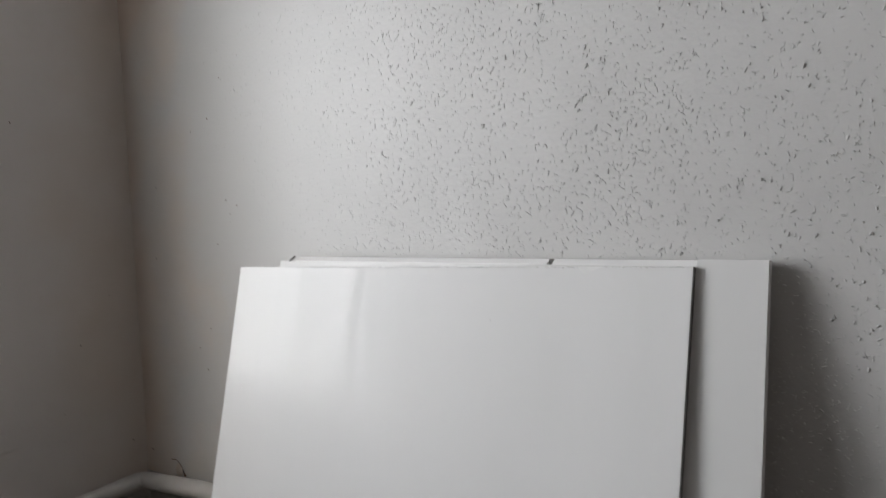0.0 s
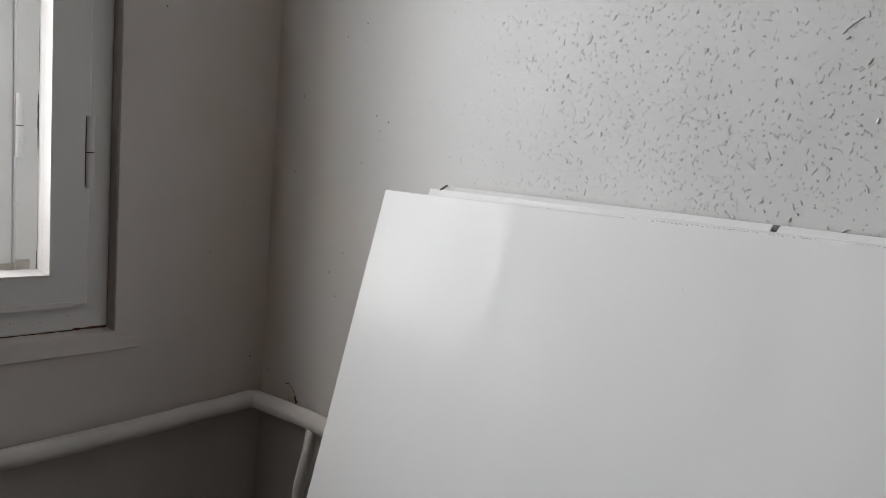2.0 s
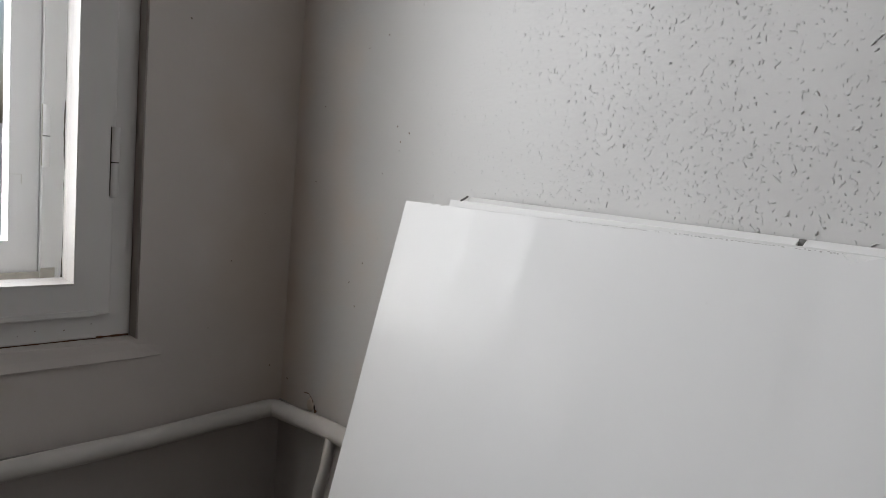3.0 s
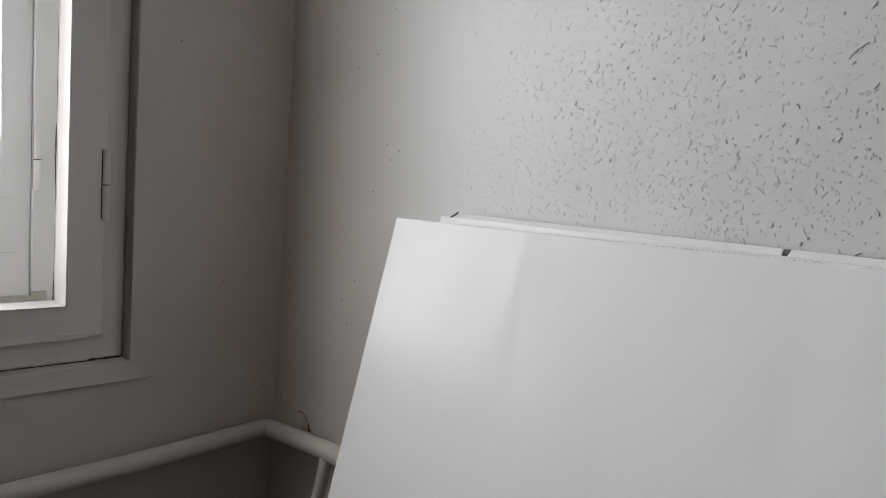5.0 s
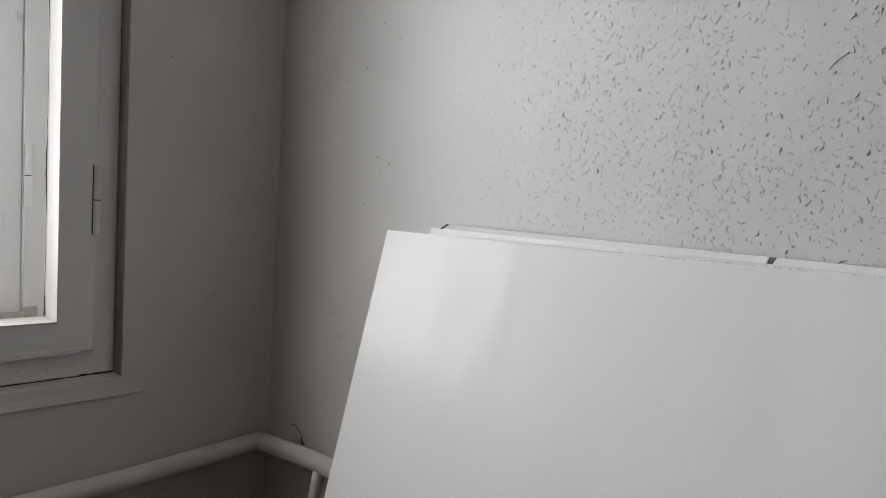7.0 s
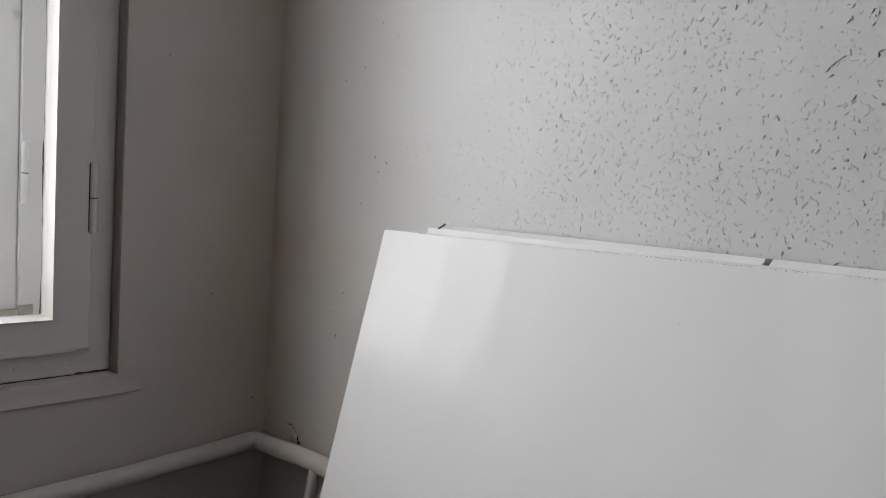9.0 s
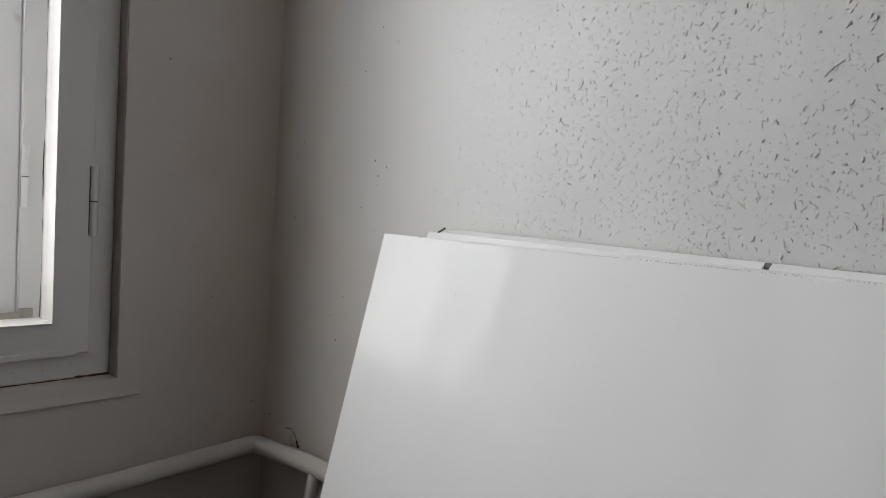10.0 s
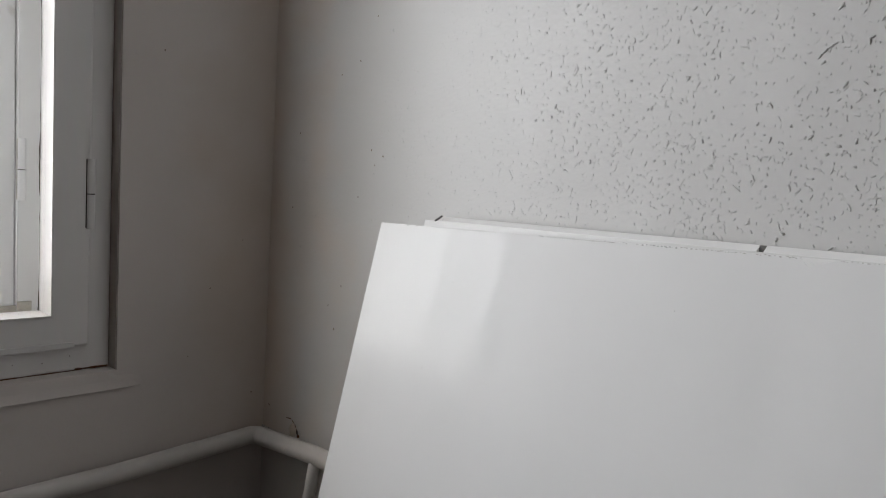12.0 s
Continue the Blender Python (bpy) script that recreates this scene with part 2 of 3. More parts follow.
tagged(part("lower_wall_coat", box(0.0, RX, RY, RY + 0.003, 0.0, 1.1), BOUNCE_DARK), "unseen dark brown coat added to cut light bounced low down", "wall", kind="structure")
tagged(part("lower_wall_coat", box(0.0, 1.9, -0.003, 0.0, 0.0, LOW + 0.012), DADO), "taupe painted lower part of the wall", "wall", kind="structure")


# ---- woodchip relief ----
def chips(name, x0, x1, z0, z1, per_m2, seed):
    """Small raised wood chips under the paint, many small flat-topped slivers in one mesh."""
    rng = np.random.default_rng(seed)
    n = int((x1 - x0) * (z1 - z0) * per_m2)
    cx, cz = rng.uniform(x0, x1, n), rng.uniform(z0, z1, n)
    # slivers crowd together in loose drifts and thin out towards the corner
    field = np.array([noise.noise(Vector((a * 9, 0.3, b * 9))) + 0.6 * noise.noise(Vector((a * 27, 4.3, b * 27))) for a, b in zip(cx, cz)])
    chance = np.clip((cx - 0.18) / 0.60, 0.07, 1.0) ** 1.2 * np.clip(0.66 + 0.50 * field, 0.15, 1.0)
    keep = rng.uniform(0, 1, n) < chance
    cx, cz = cx[keep], cz[keep]
    n = len(cx)
    length = rng.lognormal(math.log(0.0029), 0.42, n).clip(0.0012, 0.0080)
    width = rng.lognormal(math.log(0.00150), 0.28, n).clip(0.0009, 0.0030)
    size = np.clip(0.62 + 0.42 * cx, 0.62, 1.0)
    length, width = length * size, width * size
    round_ones = rng.uniform(0, 1, n) < 0.22
    length = np.where(round_ones, width * rng.uniform(1.0, 1.7, n), np.maximum(length, width))
    height = width * rng.lognormal(math.log(0.37), 0.38, n).clip(0.12, 0.7)
    turn = np.where(rng.uniform(0, 1, n) < 0.6, rng.normal(1.15, 0.45, n), rng.uniform(0, math.pi, n))
    bend = rng.normal(0, 0.35, n)
    ang = np.arange(8) / 8 * 2 * math.pi
    verts, faces = [], []
    ca, sa = np.cos(turn), np.sin(turn)
    for ring, (scale_l, scale_w, lift) in enumerate(((1.0, 1.0, -0.05), (0.84, 0.56, 0.72), (0.62, 0.22, 1.0))):
        u = length[:, None] / 2 * scale_l * np.cos(ang)[None, :]
        v = width[:, None] / 2 * scale_w * np.sin(ang)[None, :] + bend[:, None] * u * u / length[:, None]
        jag = 1 + 0.16 * rng.normal(0, 1, (n, 8))
        x = cx[:, None] + (u * ca[:, None] - v * sa[:, None]) * jag
        z = cz[:, None] + (u * sa[:, None] + v * ca[:, None]) * jag
        y = -(height[:, None] * lift) * np.ones((1, 8))
        verts.append(np.stack([x, y, z], 2))
    V = np.stack(verts, 1).reshape(-1, 3)
    quads = []
    for r in range(2):
        for k in range(8):
            j = (k + 1) % 8
            quads.append((r * 8 + k, r * 8 + j, (r + 1) * 8 + j, (r + 1) * 8 + k))
    quads = np.array(quads)
    allq = (quads[None] + (np.arange(n) * 24)[:, None, None]).reshape(-1, 4).tolist()
    caps = (np.array([16 + k for k in range(8)])[None] + (np.arange(n) * 24)[:, None]).tolist()
    me = bpy.data.meshes.new(name)
    me.from_pydata(V.tolist(), [], allq + caps)
    me.materials.append(CHIP)
    me.shade_smooth()
    return new(name, me)


relief = tagged(chips("woodchip_relief", 0.03, 1.75, 0.72, 2.0, 24000, 5), "small painted-over wood chips raised from the wallpaper", "wallpaper relief", kind="stuff")


def lump(name, x, z, length, width, height, turn, parent=None, material=WALLPAPER):
    """One larger lump of the relief."""
    bm = bmesh.new()
    bmesh.ops.create_icosphere(bm, subdivisions=2, radius=1.0)
    for v in bm.verts:
        k = 1 + 0.5 * noise.noise(v.co * 2.6 + Vector((x * 50, 0, z * 50)))
        u, w = v.co.x * length / 2 * k, v.co.z * width / 2 * k
        v.co = Vector((x + u * math.cos(turn) - w * math.sin(turn), v.co.y * (height if v.co.y < 0 else 0.0008), z + u * math.sin(turn) + w * math.cos(turn)))
    return part(name, bm, material, parent, smooth=True)


knots = thing("wallpaper_lumps", "larger painted-over chips and lumps in the wallpaper", "wallpaper relief", kind="structure")
# stout chips: along the wall, height, length, turn
for x, z, l, t in ((0.693, 1.486, 0.0056, 0.3), (0.73, 1.429, 0.0056, 0.9), (0.741, 1.401, 0.0048, 0.1), (0.851, 1.463, 0.0064, 0.6), (0.888, 1.472, 0.0064, 1.5), (0.834, 1.428, 0.0048, 1.2),
                   (0.851, 1.386, 0.0056, 1.2), (0.944, 1.352, 0.0064, 2.3), (0.986, 1.319, 0.0072, 0.7), (1.013, 1.31, 0.0056, 0.0), (1.028, 1.315, 0.0064, 1.4), (1.002, 1.446, 0.0088, 0.9),
                   (1.001, 1.469, 0.008, 1.1), (1.013, 1.37, 0.0072, 1.0), (0.67, 1.36, 0.0064, 1.2), (0.309, 1.26, 0.0048, 0.1), (0.34, 1.492, 0.0056, 1.6), (0.932, 1.228, 0.0064, 0.8),
                   (0.886, 1.288, 0.004, 0.2), (1.003, 1.302, 0.004, 0.5), (0.729, 1.289, 0.0056, 1.4), (0.554, 1.432, 0.0048, 1.0), (0.647, 1.457, 0.0048, -0.2), (0.963, 1.213, 0.0048, 1.2)):
    lump("lump", x, z, l, 0.0030, 0.0014, t, knots)
# long slivers
for x, z, l, t in ((0.745, 1.42, 0.0096, 0.35), (0.698, 1.402, 0.0104, 0.95), (0.868, 1.46, 0.0088, 1.1), (0.909, 1.453, 0.0056, 0.9), (0.876, 1.413, 0.0064, 1.2), (0.884, 1.41, 0.0048, 1.4),
                   (0.881, 1.384, 0.0048, 1.3), (0.885, 1.385, 0.0048, 1.3), (0.9, 1.382, 0.0072, 0.7), (0.911, 1.415, 0.0072, -0.1), (0.951, 1.409, 0.0048, 1.0), (0.863, 1.378, 0.0064, 0.9),
                   (0.832, 1.312, 0.008, 1.4), (0.917, 1.264, 0.0112, -0.6), (0.971, 1.267, 0.0072, 1.8), (0.98, 1.265, 0.0064, 0.7), (0.864, 1.229, 0.0064, 0.8), (0.881, 1.228, 0.0064, 1.4),
                   (0.715, 1.215, 0.008, 1.4), (0.705, 1.252, 0.0064, 1.4), (0.659, 1.402, 0.0072, 1.5), (0.611, 1.382, 0.0072, 1.5), (0.553, 1.513, 0.0064, 1.5), (0.592, 1.479, 0.0056, 1.1)):
    lump("sliver", x, z, l, 0.0019, 0.0009, t, knots)
# one thick heap of chips, and a hooked pair beside it
for x, z, l, w, t in ((0.987, 1.399, 0.007, 0.0030, 0.9), (0.991, 1.404, 0.008, 0.0036, 0.7), (0.996, 1.408, 0.008, 0.0030, 0.5), (1.000, 1.411, 0.006, 0.0032, 0.2), (0.991, 1.393, 0.006, 0.003, 0.6),
                      (1.032, 1.414, 0.007, 0.0030, 0.4), (1.030, 1.410, 0.007, 0.0026, 1.7), (1.021, 1.452, 0.006, 0.0022, 1.2), (1.026, 1.449, 0.006, 0.0022, 1.5)):
    lump("lump", x, z, l * 0.85, w * 0.8, 0.0014, t, knots)

specks = thing("wall_specks", "tiny brown specks on the wallpaper near the corner", "stain", kind="structure")
rs = random.Random(8)
for x, z in ((0.075, 1.19), (0.20, 1.02), (0.22, 0.98), (0.235, 1.06), (0.09, 1.33), (0.21, 1.43), (0.30, 1.30), (0.31, 1.275), (0.27, 1.22), (0.33, 1.29), (0.26, 1.45), (0.30, 1.52)):
    lump("speck", x, z, rs.uniform(0.0025, 0.0045), rs.uniform(0.002, 0.003), 0.0006, rs.uniform(0, 3), specks, SPECK)


# ---- window ----
FX = -0.030      # room face of the fixed frame
CX = -0.018      # room face of the casements
window_1 = thing("window_1", "old grey-white painted double casement window, daylight outside", "window", kind="structure")


def ring(x0, x1, ya, yb, za, zb, w, wb, bevel, material, name, parent, right_w=None):
    """A rectangular frame in one piece round its opening, ya < yb, with rounded edges."""
    rw = right_w or w
    bm = bmesh.new()
    outer = ((ya, za), (yb, za), (yb, zb), (ya, zb))
    inner = ((ya + w, za + wb), (yb - rw, za + wb), (yb - rw, zb - w), (ya + w, zb - w))
    v = {(i, j, k): bm.verts.new((x, *c[k])) for i, x in enumerate((x0, x1)) for j, c in enumerate((outer, inner)) for k in range(4)}
    for k in range(4):
        n = (k + 1) % 4
        for i in (0, 1):
            bm.faces.new((v[i, 0, k], v[i, 0, n], v[i, 1, n], v[i, 1, k]))
        for j in (0, 1):
            bm.faces.new((v[0, j, k], v[0, j, n], v[1, j, n], v[1, j, k]))
    bm.normal_update()
    edges = [e for e in bm.edges if e.calc_face_angle(0) > 1.0 and abs(e.verts[0].co.x - e.verts[1].co.x) < 1e-6]
    bmesh.ops.bevel(bm, geom=edges, offset=bevel, segments=2, profile=0.5, affect="EDGES")
    return part(name, bm, material, parent)


ring(-0.0735, FX, OY0 + 0.012, OY1 + 0.0010, OZ0 - 0.001, OZ1 - 0.012, 0.041, 0.0465, 0.003, GLOSSPAINT, "inner_frame", window_1)
SPLIT = (OY1, -1.13, OY0)   # two leaves side by side
CZ0, CZ1 = 0.943, OZ1 - 0.036
for k, (yb, ya) in enumerate(zip(SPLIT, SPLIT[1:])):
    ya, yb = ya + (0.036 if k == 1 else 0.001), yb - (0.036 if k == 0 else 0.001)
    c = ring(-0.0732, CX, ya, yb, CZ0, CZ1, 0.056, 0.056, 0.004, GLOSSPAINT, "inner_casement", window_1, 0.061)
    # unseen pale ring, added to bounce light onto the outer frame
    ring(-0.0752, -0.0734, ya, yb, CZ0, CZ1, 0.056, 0.056, 0.0004, OUTERPAINT_LIT, "bounce_ring", c, 0.061)
    g = part("pane", box(-0.047, -0.044, ya + 0.054, yb - 0.056, CZ0 + 0.054, CZ1 - 0.054), GLASS, c)
    g.visible_shadow = False
part("box_lining", box(-0.1078, -0.0740, OY1 - 0.0830, OY1 - 0.0405, OZ0 + 0.05, OZ1 - 0.05), OUTERPAINT_LIT, window_1)
part("box_lining", box(-0.1078, -0.0740, OY0 + 0.0405, OY0 + 0.0830, OZ0 + 0.05, OZ1 - 0.05), OUTERPAINT_LIT, window_1)
part("box_lining", box(-0.1078, -0.0740, OY0 + 0.0835, OY1 - 0.0835, OZ0 + 0.001, 0.9880), OUTERPAINT_LIT, window_1)
part("box_lining", box(-0.1078, -0.0740, OY1 - 0.040, OY1 - 0.001, OZ0 + 0.05, OZ1 - 0.001), OUTERPAINT_LIT, window_1)
ring(-0.150, -0.1080, OY0 + 0.001, OY1 - 0.001, OZ0 + 0.001, OZ1 - 0.001, 0.121, 0.0985, 0.002, OUTERPAINT_LIT, "outer_frame", window_1)
for k, (yb, ya) in enumerate(zip(SPLIT, SPLIT[1:])):
    ya, yb = ya + (0.123 if k == 1 else 0.001), yb - (0.123 if k == 0 else 0.001)
    c = ring(-0.156, -0.117, ya, yb, 1.0005, OZ1 - 0.129, 0.046, 0.056, 0.002, OUTERPAINT_LIT, "outer_casement", window_1)
    g = part("pane", box(-0.138, -0.135, ya + 0.044, yb - 0.044, 1.054, OZ1 - 0.173), GLASS, c)
    g.visible_shadow = False


def hinge(x, y, z, length, radius, material, parent, gap, gx):
    """A two-part lift-off hinge with domed ends."""
    h = new("hinge")
    h.parent = parent
    half = length / 2
    up = tube([(x, y, z + 0.0008), (x, y, z + 0.0013), (x, y, z + half - 0.004), (x, y, z + half - 0.0012), (x, y, z + half)], radius, 16)
    lo = tube([(x, y, z - half), (x, y, z - half + 0.0012), (x, y, z - half + 0.004), (x, y, z - 0.0013), (x, y, z - 0.0008)], radius, 16)
    part("upper_knuckle", up, material, h, smooth=True)
    part("lower_knuckle", lo, material, h, smooth=True)
    part("joint", tube([(x, y, z - 0.0009), (x, y, z + 0.0009)], radius * 0.9, 16), CRACK, h)
    # thin strip paints the dark shadow line in the gap beside the barrel
    part("gap", box(gx - 0.001, gx + 0.0012, y - radius - 0.0008, y - radius + 0.0015, z - half + 0.002, z + half), gap, h)
    return h


part("weather_bar", box(CX - 0.002, CX + 0.0030, OY1 - 0.640, OY1 - 0.060, CZ0 - 0.001, CZ0 + 0.009, 0.0012, 2), GLOSSPAINT, window_1)
hinge(-0.019, OY1 - 0.037, 1.199, 0.116, 0.0070, GLOSSPAINT, window_1, CRACK, CX)
hinge(-0.019, OY1 - 0.037, 1.95, 0.116, 0.0070, GLOSSPAINT, window_1, CRACK, CX)
hinge(-0.1085, OY1 - 0.1160, 1.2325, 0.104, 0.0065, OUTERPAINT_LIT, window_1, PUTTY, -0.1080)
hinge(-0.1085, OY1 - 0.1160, 1.95, 0.104, 0.0065, OUTERPAINT_LIT, window_1, PUTTY, -0.1080)
part("putty_block", box(-0.1085, -0.1055, OY1 - 0.122, OY1 - 0.0995, 0.9900, 1.0100, 0.001), PUTTY, window_1)
part("putty_bed", box(-0.1082, -0.1060, OY0 + 0.13, OY1 - 0.1225, 0.9890, 1.0040, 0.001), PUTTY, window_1)


def seam(y, x, z0, z1, width, seed):
    """A dirty open seam up the jamb, of uneven width."""
    rng = random.Random(seed)
    bm = bmesh.new()
    rows = []
    n = 90
    w = width
    for i in range(n + 1):
        z = z0 + (z1 - z0) * i / n
        w = max(0.25 * width, min(1.25 * width, w + rng.uniform(-0.35, 0.35) * width))
        rows.append([bm.verts.new((x + dx, y + dy, z)) for dx, dy in ((0, 0), (0.0004, 0), (0.0004, -w), (0, -w))])
    for a, b in zip(rows, rows[1:]):
        for k in range(4):
            bm.faces.new((a[k], a[(k + 1) % 4], b[(k + 1) % 4], b[k]))
    bm.faces.new(rows[0])
    bm.faces.new(list(reversed(rows[-1])))
    return bm


part("dirty_joint", seam(OY1 - 0.0963, -0.0758, 0.9985, OZ1 - 0.10, 0.0034, 7), CRACK, window_1)

# added strip: the shaded reveal side put in as dark colour
part("reveal_shade", box(-0.0735, -0.0015, OY1 + 0.0012, OY1 + 0.0035, 0.899, OZ1 - 0.002), SHADEBROWN, window_1, "dark brown strip painting the shade of the window reveal")


def sill():
    """The plastered window board: flush with the wall at its top, standing out at its foot and running out at both ends."""
    bm = bmesh.new()
    rows = []
    for y, proud in ((OY0 - 0.044, 0.0008), (OY0 - 0.020, 0.006), (OY0 + 0.02, 0.0060), (OY1 - 0.012, 0.0060), (OY1 + 0.004, 0.0052), (OY1 + 0.024, 0.0038), (OY1 + 0.046, 0.0006)):
        top = 0.0008 if OY0 < y < OY1 else -0.0015
        prof = ((FX, 0.8985), (top - 0.004, 0.8985), (top - 0.001, 0.8975), (top, 0.8950), (0.45 * proud + 0.1 * top, 0.8810), (proud, 0.8670), (proud - 0.0015, 0.8640), (FX, 0.8625))
        rows.append([bm.verts.new((x, y, z)) for x, z in prof])
    for p, q in zip(rows, rows[1:]):
        for k in range(8):
            bm.faces.new((p[k], p[(k + 1) % 8], q[(k + 1) % 8], q[k]))
    bm.faces.new(rows[0])
    bm.faces.new(list(reversed(rows[-1])))
    return bm


window_sill = tagged(part("window_sill", sill(), WALL), "warm grey painted window board along the wall", "sill", kind="structure")
crack = thing("frame_crack", "dark open joint along the foot of the window frame", "crack", kind="structure")


def ragged(y0, y1, z, width, x, seed, material, parent, name="gap"):
    """An uneven dark gap along y, a thin solid strip."""
    rng = random.Random(seed)
    bm = bmesh.new()
    n = max(6, int(abs(y1 - y0) / 0.006))
    rows = []
    for i in range(n + 1):
        y = y0 + (y1 - y0) * i / n
        w = width * rng.uniform(0.35, 1.0)
        rows.append([bm.verts.new((x + dx, y, z + dz)) for dx, dz in ((0, -w / 2), (0.0012, -w / 2), (0.0012, w / 2), (0, w / 2))])
    for a, b in zip(rows, rows[1:]):
        for k in range(4):
            bm.faces.new((a[k], a[(k + 1) % 4], b[(k + 1) % 4], b[k]))
    bm.faces.new(rows[0])
    bm.faces.new(list(reversed(rows[-1])))
    return part(name, bm, material, parent)


ragged(OY1 - 0.001, OY1 - 0.055, 0.9008, 0.0050, FX - 0.0002, 3, RUST, crack)
ragged(OY1 - 0.055, -0.80, 0.8994, 0.0022, FX - 0.0002, 4, RUST, crack)



def spot(name, x, y, z, size, parent, material=SPECK):
    """A small flat irregular spot on a face that looks along x."""
    bm = bmesh.new()
    bmesh.ops.create_icosphere(bm, subdivisions=1, radius=size / 2)
    for v in bm.verts:
        k = 1 + 0.5 * noise.noise(v.co * 900 + Vector((y * 70, z * 70, 0)))
        v.co = Vector((x + max(-0.0001, v.co.x * 0.25), y + v.co.y * k, z + v.co.z * k))
    return part(name, bm, material, parent)


for y, z, d in ((-0.402, 0.918, 0.0022), (-0.360, 0.925, 0.0022), (-0.445, 0.921, 0.002), (-0.470, 0.915, 0.0016)):
    spot("nail_spot", FX, y, z, d, window_1)
wall_spots = thing("wall_spots", "small brown spots on the painted window wall", "stain", kind="structure")
for y, z, d in ((-0.222, 1.452, 0.0035), (-0.125, 1.03, 0.003), (-0.06, 1.12, 0.002), (-0.165, 0.905, 0.002), (-0.030, 0.815, 0.004)):
    spot("spot", 0.0, y, z, d, wall_spots)
for y0, y1, z0, z1 in ((-0.466, -0.446, 1.1660, 1.1667), (-0.4466, -0.446, 1.150, 1.166), (-0.466, -0.440, 1.075, 1.0757), (-0.455, -0.448, 1.095, 1.0956)):
    part("scratch", box(-0.1174, -0.1166, y0, y1, z0, z1), PUTTY, window_1)

# ---- heating pipe ----
PR = 0.0168
pipe = thing("heating_pipe", "white painted steel heating pipe along the walls", "pipe")
AX, AY = 0.036, -0.036
ZA, ZC, ZB = 0.722, 0.741, 0.757
line = [(AX, -1.9, ZA - 0.05), (AX, -0.49, ZA + 0.002), (AX, -0.30, ZA + 0.006), (AX, -0.066, ZC - 0.001)]
run = []
for (p, q) in zip(line, line[1:]):
    for k in range(14):
        run.append(Vector(p).lerp(Vector(q), k / 14))
R = 0.017
for k in range(9):
    a = math.pi / 2 * k / 8
    run.append(Vector((AX + R - R * math.cos(a), AY - R + R * math.sin(a), ZC)))
run.append(Vector((0.069, AY, ZC + 0.001)))
run += [Vector(p) for p in [(0.068 + (1.9 - 0.068) * k / 40, AY, ZC + 0.001 + 0.10 * min(0.16, (1.9 - 0.068) * k / 40)) for k in range(1, 41)]]
part("main_run", tube(run, PR, 24, 0.02), PIPEPAINT, pipe, smooth=True)
stub = [(0.236, -0.040, 0.750), (0.236, -0.044, 0.728), (0.236, -0.047, 0.705), (0.235, -0.052, 0.68), (0.234, -0.058, 0.655), (0.233, -0.060, 0.63), (0.233, -0.060, 0.55), (0.233, -0.060, 0.20)]
part("branch_pipe", tube(stub, 0.0105, 18, 0.03), PIPEPAINT, pipe, smooth=True)

# broken plaster round the pipe's fixing
patch = thing("plaster_patch", "small broken patch of plaster with rust stains above the pipe", "damage", kind="structure")
lump("bare_plaster", 0.107, 0.762, 0.026, 0.026, 0.0034, -0.5, patch, OCHRE)
lump("rust", 0.091, 0.7800, 0.020, 0.0022, 0.0009, 0.15, patch, RUST)
lump("rust", 0.106, 0.7770, 0.012, 0.0016, 0.0010, -0.6, patch, RUST)
lump("rust", 0.115, 0.7690, 0.012, 0.0020, 0.0012, -1.1, patch, RUST)
lump("crack", 0.120, 0.7600, 0.012, 0.0060, 0.0012, -1.3, patch, CRACK)
lump("rust", 0.124, 0.7530, 0.010, 0.0070, 0.0010, 0.3, patch, RUST)
lump("rust", 0.020, 0.789, 0.005, 0.003, 0.0008, -0.7, patch, RUST)

# ---- boards leaning on the wall ----
back_board = thing("back_board", "white melamine chipboard panel leaning against the wall", "board", "leaning boards")
TB = 0.203
BT = 0.016


def back_at(x, down, depth):
    """A point of the back board: metres along, down its face from the top and into its thickness."""
    k = math.hypot(1, TB)
    return (x, -0.0235 - down * TB / k + depth / k, 1.204 + 0.007 * max(0, x - 0.497) / 0.718 - down / k - depth * TB / k)


def back_block(x0, x1, d0, d1, t0, t1, bevel, chamfer=0.0):
    prof = [(d0, t0 + chamfer), (d0, t1), (d1, t1), (d1, t0), (d0 + chamfer, t0)] if chamfer else [(d0, t0), (d0, t1), (d1, t1), (d1, t0)]
    return prism(prof, x0, x1, lambda s, p, q: back_at(s, p, q))


LEN_B = 1.204 * math.hypot(1, TB) - 0.004
part("panel", back_block(0.464, 1.215, 0.0085, LEN_B, 0.0, BT, 0), MELAMINE_BACK, back_board)
part("top_edge", back_block(0.497, 0.9535, 0.0, 0.0085, 0.0, BT, 0, 0.0080), BEVEL_LIT, back_board)
part("top_edge", back_block(0.9605, 1.140, 0.0, 0.0085, 0.0, BT, 0, 0.0080), BEVEL_LIT, back_board)
part("top_edge", back_block(1.1405, 1.215, 0.0, 0.0085, 0.0, BT, 0), MELAMINE_BACK, back_board)
# added strip draws the dark contact shadow between board and wall
part("back_shade_line", back_block(0.490, 1.2145, -0.0010, 0.012, BT + 0.0001, BT + 0.0022, 0), SHADEBROWN, back_board, "thin brown strip added for the shade line behind the board")
# dark block in the notch paints the shade inside it
part("slot", back_block(0.9535, 0.9605, 0.0006, 0.0085, 0.0060, BT, 0), DARKEDGE, back_board)
part("chipped_corner", prism([(0.0, 0.001), (0.0, 0.004), (0.0024, 0.004), (0.0024, 0.001)], 0, 1, lambda s, p, q: back_at(0.486 + 0.0115 * s, 0.0075 - 0.0075 * s + p * 0.8, q - 0.003)), DARKEDGE, back_board)

front_board = thing("front_board", "glossy white melamine chipboard panel with a chipped top edge", "board", "leaning boards")
TF = 0.226
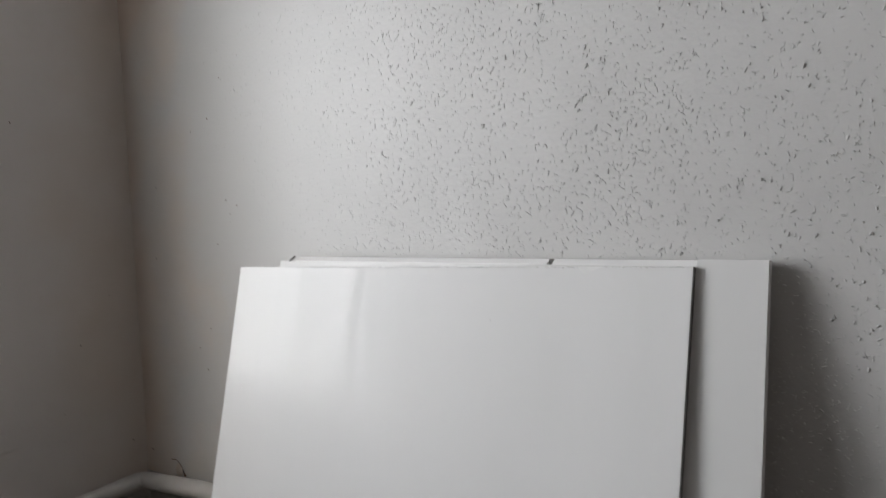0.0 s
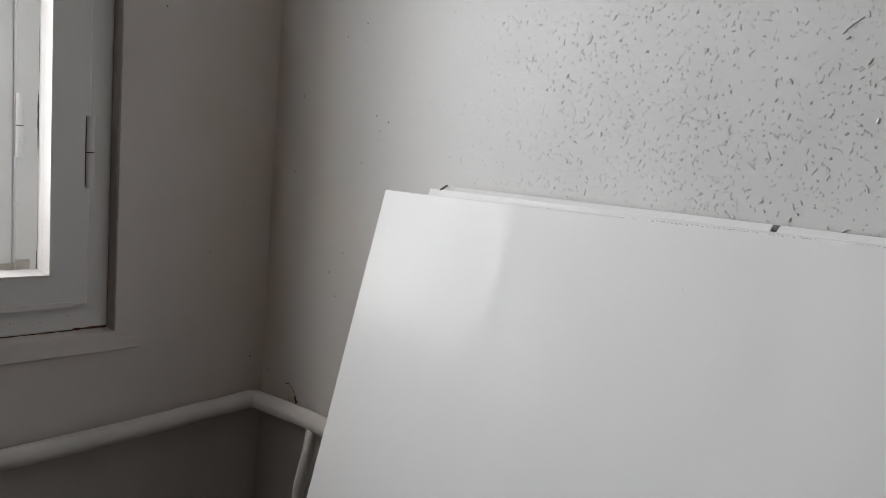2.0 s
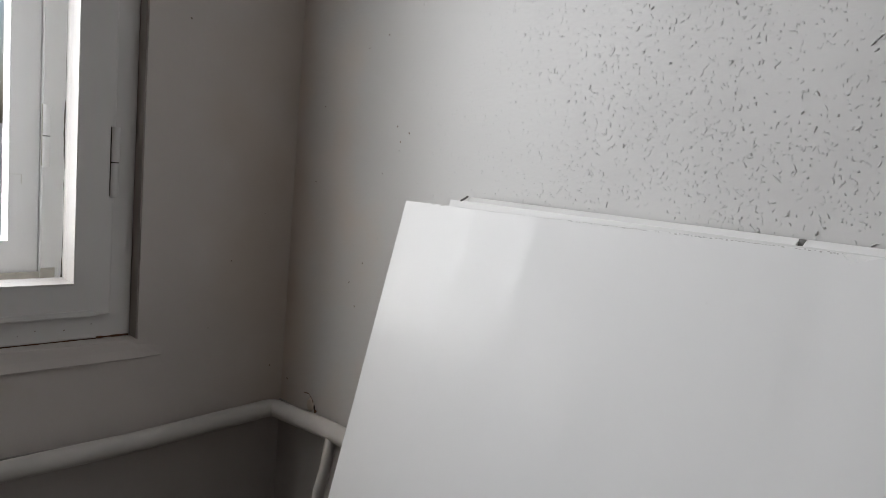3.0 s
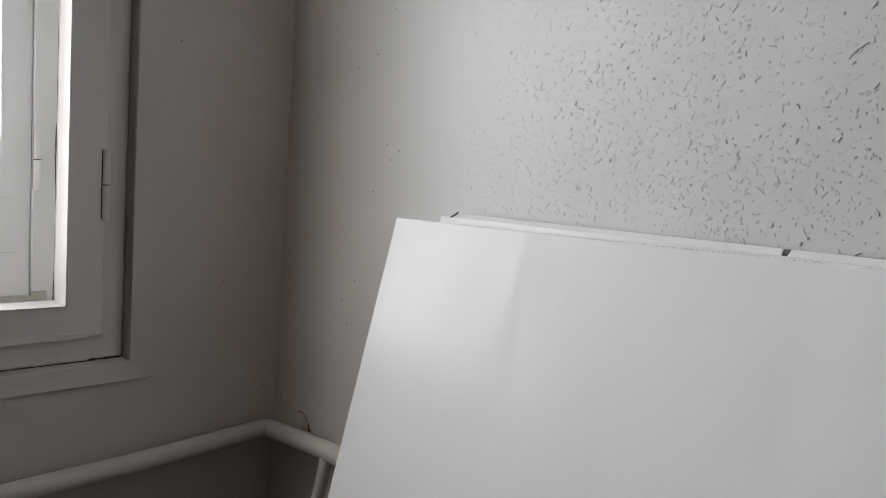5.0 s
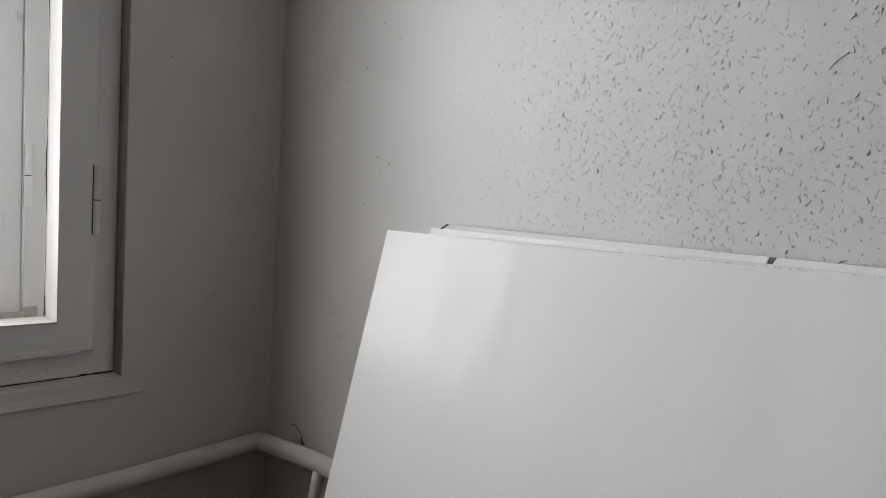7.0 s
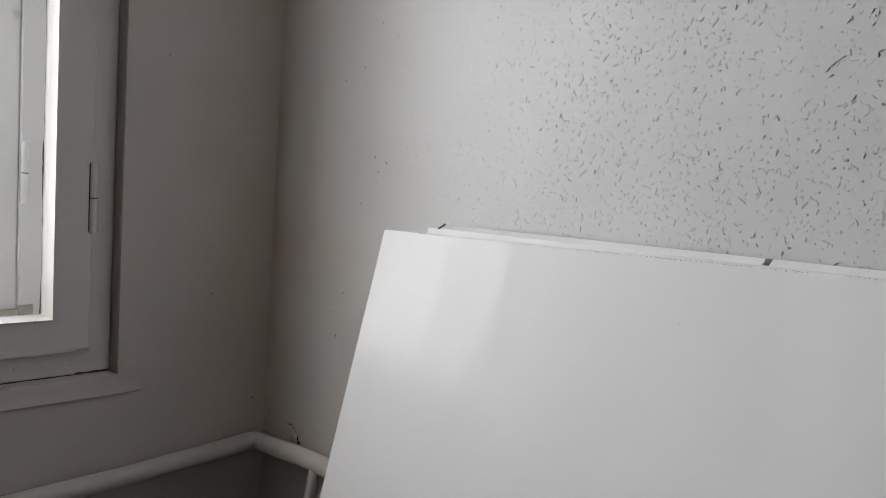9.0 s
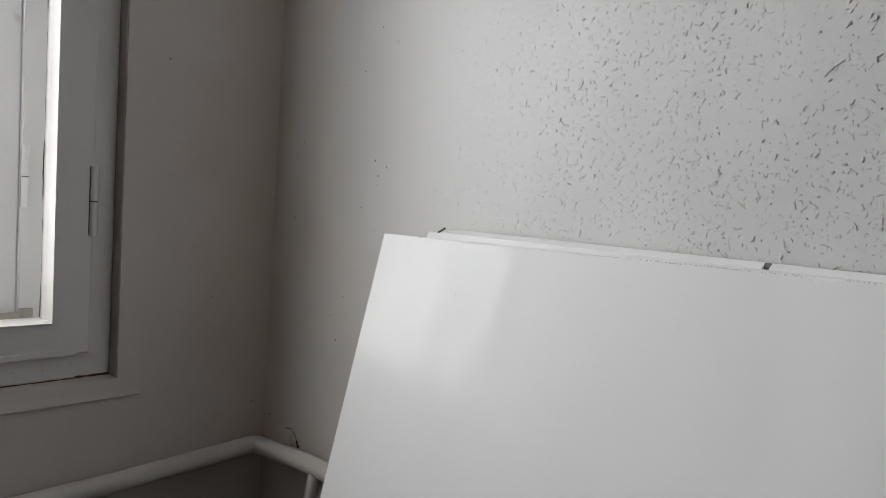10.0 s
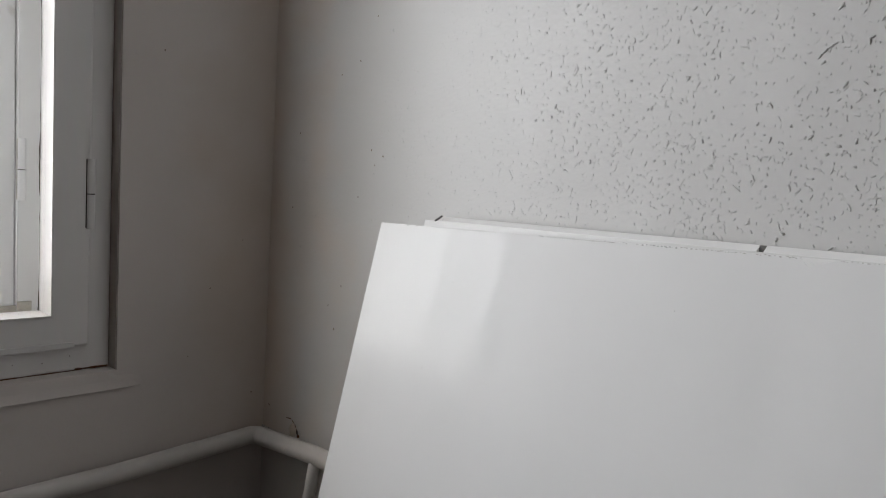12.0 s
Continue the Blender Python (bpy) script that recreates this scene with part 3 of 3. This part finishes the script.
KF = math.hypot(1, TF)
FW = 1.1378 - 0.395


def front_at(u, down, depth):
    """A point of the front board: fraction along its width, metres down its face, metres into it."""
    x = 0.395 + FW * u - 0.010 * down
    y = -0.0515 + 0.0195 * u
    z = 1.186 + 0.0172 * u
    return (x, y - down * TF / KF + depth / KF, z - down / KF - depth * TF / KF)


FL = 1.186 * KF - 0.004
part("core", prism([(0.0, 0.0004), (0.0, 0.0072), (FL, 0.0072), (FL, 0.0004)], 0.0, 1.0, lambda s, p, q: front_at(s, p, q)), CORE, front_board, "pale chipboard core")
part("back_laminate", prism([(0.0, 0.0074), (0.0, 0.008), (FL, 0.008), (FL, 0.0074)], 0.0, 1.0, lambda s, p, q: front_at(s, p, q)), MELAMINE_BACK, front_board)
# side turned from the window, its shade painted in dark grey
part("edge_band", prism([(0.0005, 0.0), (0.0005, 0.008), (FL, 0.008), (FL, 0.0)], 1.0006, 1.0018, lambda s, p, q: front_at(s, p, q)), DARKEDGE, front_board, "sawn board edge with its shade painted dark grey")


def laminate():
    """The glossy front sheet: its upper edge is nibbled by the saw, with one larger triangular break."""
    rng = random.Random(21)
    bm = bmesh.new()
    n = 420
    us, ds = [], []
    tooth = 0.0
    for i in range(n + 1):
        u = i / n
        rough = 0.0002 + 0.0010 * max(0, min(1, (u - 0.12) / 0.1))
        if rng.random() < 0.5:
            tooth = rng.uniform(0, 1) ** 3
        d = rough * tooth * 1.7
        c, w, deep = 0.826, 0.034, 0.0100
        if 0.795 < u < 0.865:
            d = max(d, deep * max(0, 1 - ((c - u) / 0.012 if u < c else (u - c) / w)))
        us.append(u)
        ds.append(d)
    top_f = [bm.verts.new(front_at(u, d, 0.0)) for u, d in zip(us, ds)]
    top_b = [bm.verts.new(front_at(u, d, 0.0003)) for u, d in zip(us, ds)]
    low_f = [bm.verts.new(front_at(u, 0.016, 0.0)) for u in us]
    low_b = [bm.verts.new(front_at(u, 0.016, 0.0003)) for u in us]
    for i in range(n):
        bm.faces.new((top_f[i], top_f[i + 1], low_f[i + 1], low_f[i]))
        bm.faces.new((top_b[i], top_f[i], top_f[i + 1], top_b[i + 1]))
        bm.faces.new((top_b[i + 1], low_b[i + 1], low_b[i], top_b[i]))
    end = [bm.verts.new(front_at(u, FL, d)) for u, d in ((0, 0.0), (1, 0.0), (1, 0.0003), (0, 0.0003))]
    bm.faces.new(low_f + [end[1], end[0]])
    bm.faces.new(list(reversed(low_b)) + [end[3], end[2]])
    bm.faces.new((end[0], end[1], end[2], end[3]))
    bm.faces.new((top_f[0], low_f[0], end[0], end[3], low_b[0], top_b[0]))
    bm.faces.new((top_f[-1], low_f[-1], end[1], end[2], low_b[-1], top_b[-1]))
    return bm


part("front_laminate", laminate(), MELAMINE, front_board, "glossy white laminate")
for u, d in ((0.660, 0.070), (0.23, 0.075), (0.20, 0.20)):
    part("fleck", prism([(0, 0), (0.0011, 0), (0.0011, 0.0004), (0, 0.0004)], 0, 1, lambda s, p, q: front_at(u + 0.0010 * s, d + p * 0.7, q - 0.0006)), SPECK, front_board)


def nibbles():
    """Tiny broken spots along the upper edge of the front board, in one mesh."""
    rng = random.Random(31)
    bm = bmesh.new()
    u = 0.07
    while u < 0.985:
        u += rng.uniform(0.0025, 0.0075) * (1 + 1.5 * (rng.random() < 0.12))
        if 0.815 < u < 0.86:
            continue
        w, h = rng.uniform(0.0008, 0.0036) / FW, rng.uniform(0.0006, 0.0017)
        d = rng.uniform(-0.0002, 0.0006)
        loop = [front_at(u + w * math.cos(a) / 2, d + h / 2 + h * math.sin(a) / 2, -0.0003) for a in [k * math.pi / 3 + 0.2 * rng.random() for k in range(6)]]
        low = [front_at(u + w * math.cos(a) / 2, d + h / 2 + h * math.sin(a) / 2, 0.0004) for a in [k * math.pi / 3 for k in range(6)]]
        a, b = [bm.verts.new(p) for p in loop], [bm.verts.new(p) for p in low]
        bm.faces.new(a)
        for k in range(6):
            bm.faces.new((a[k], a[(k + 1) % 6], b[(k + 1) % 6], b[k]))
    return bm


tagged(part("chipped_edge", nibbles(), NIBBLE, front_board), "grey-brown broken spots along the sawn edge", kind="stuff")
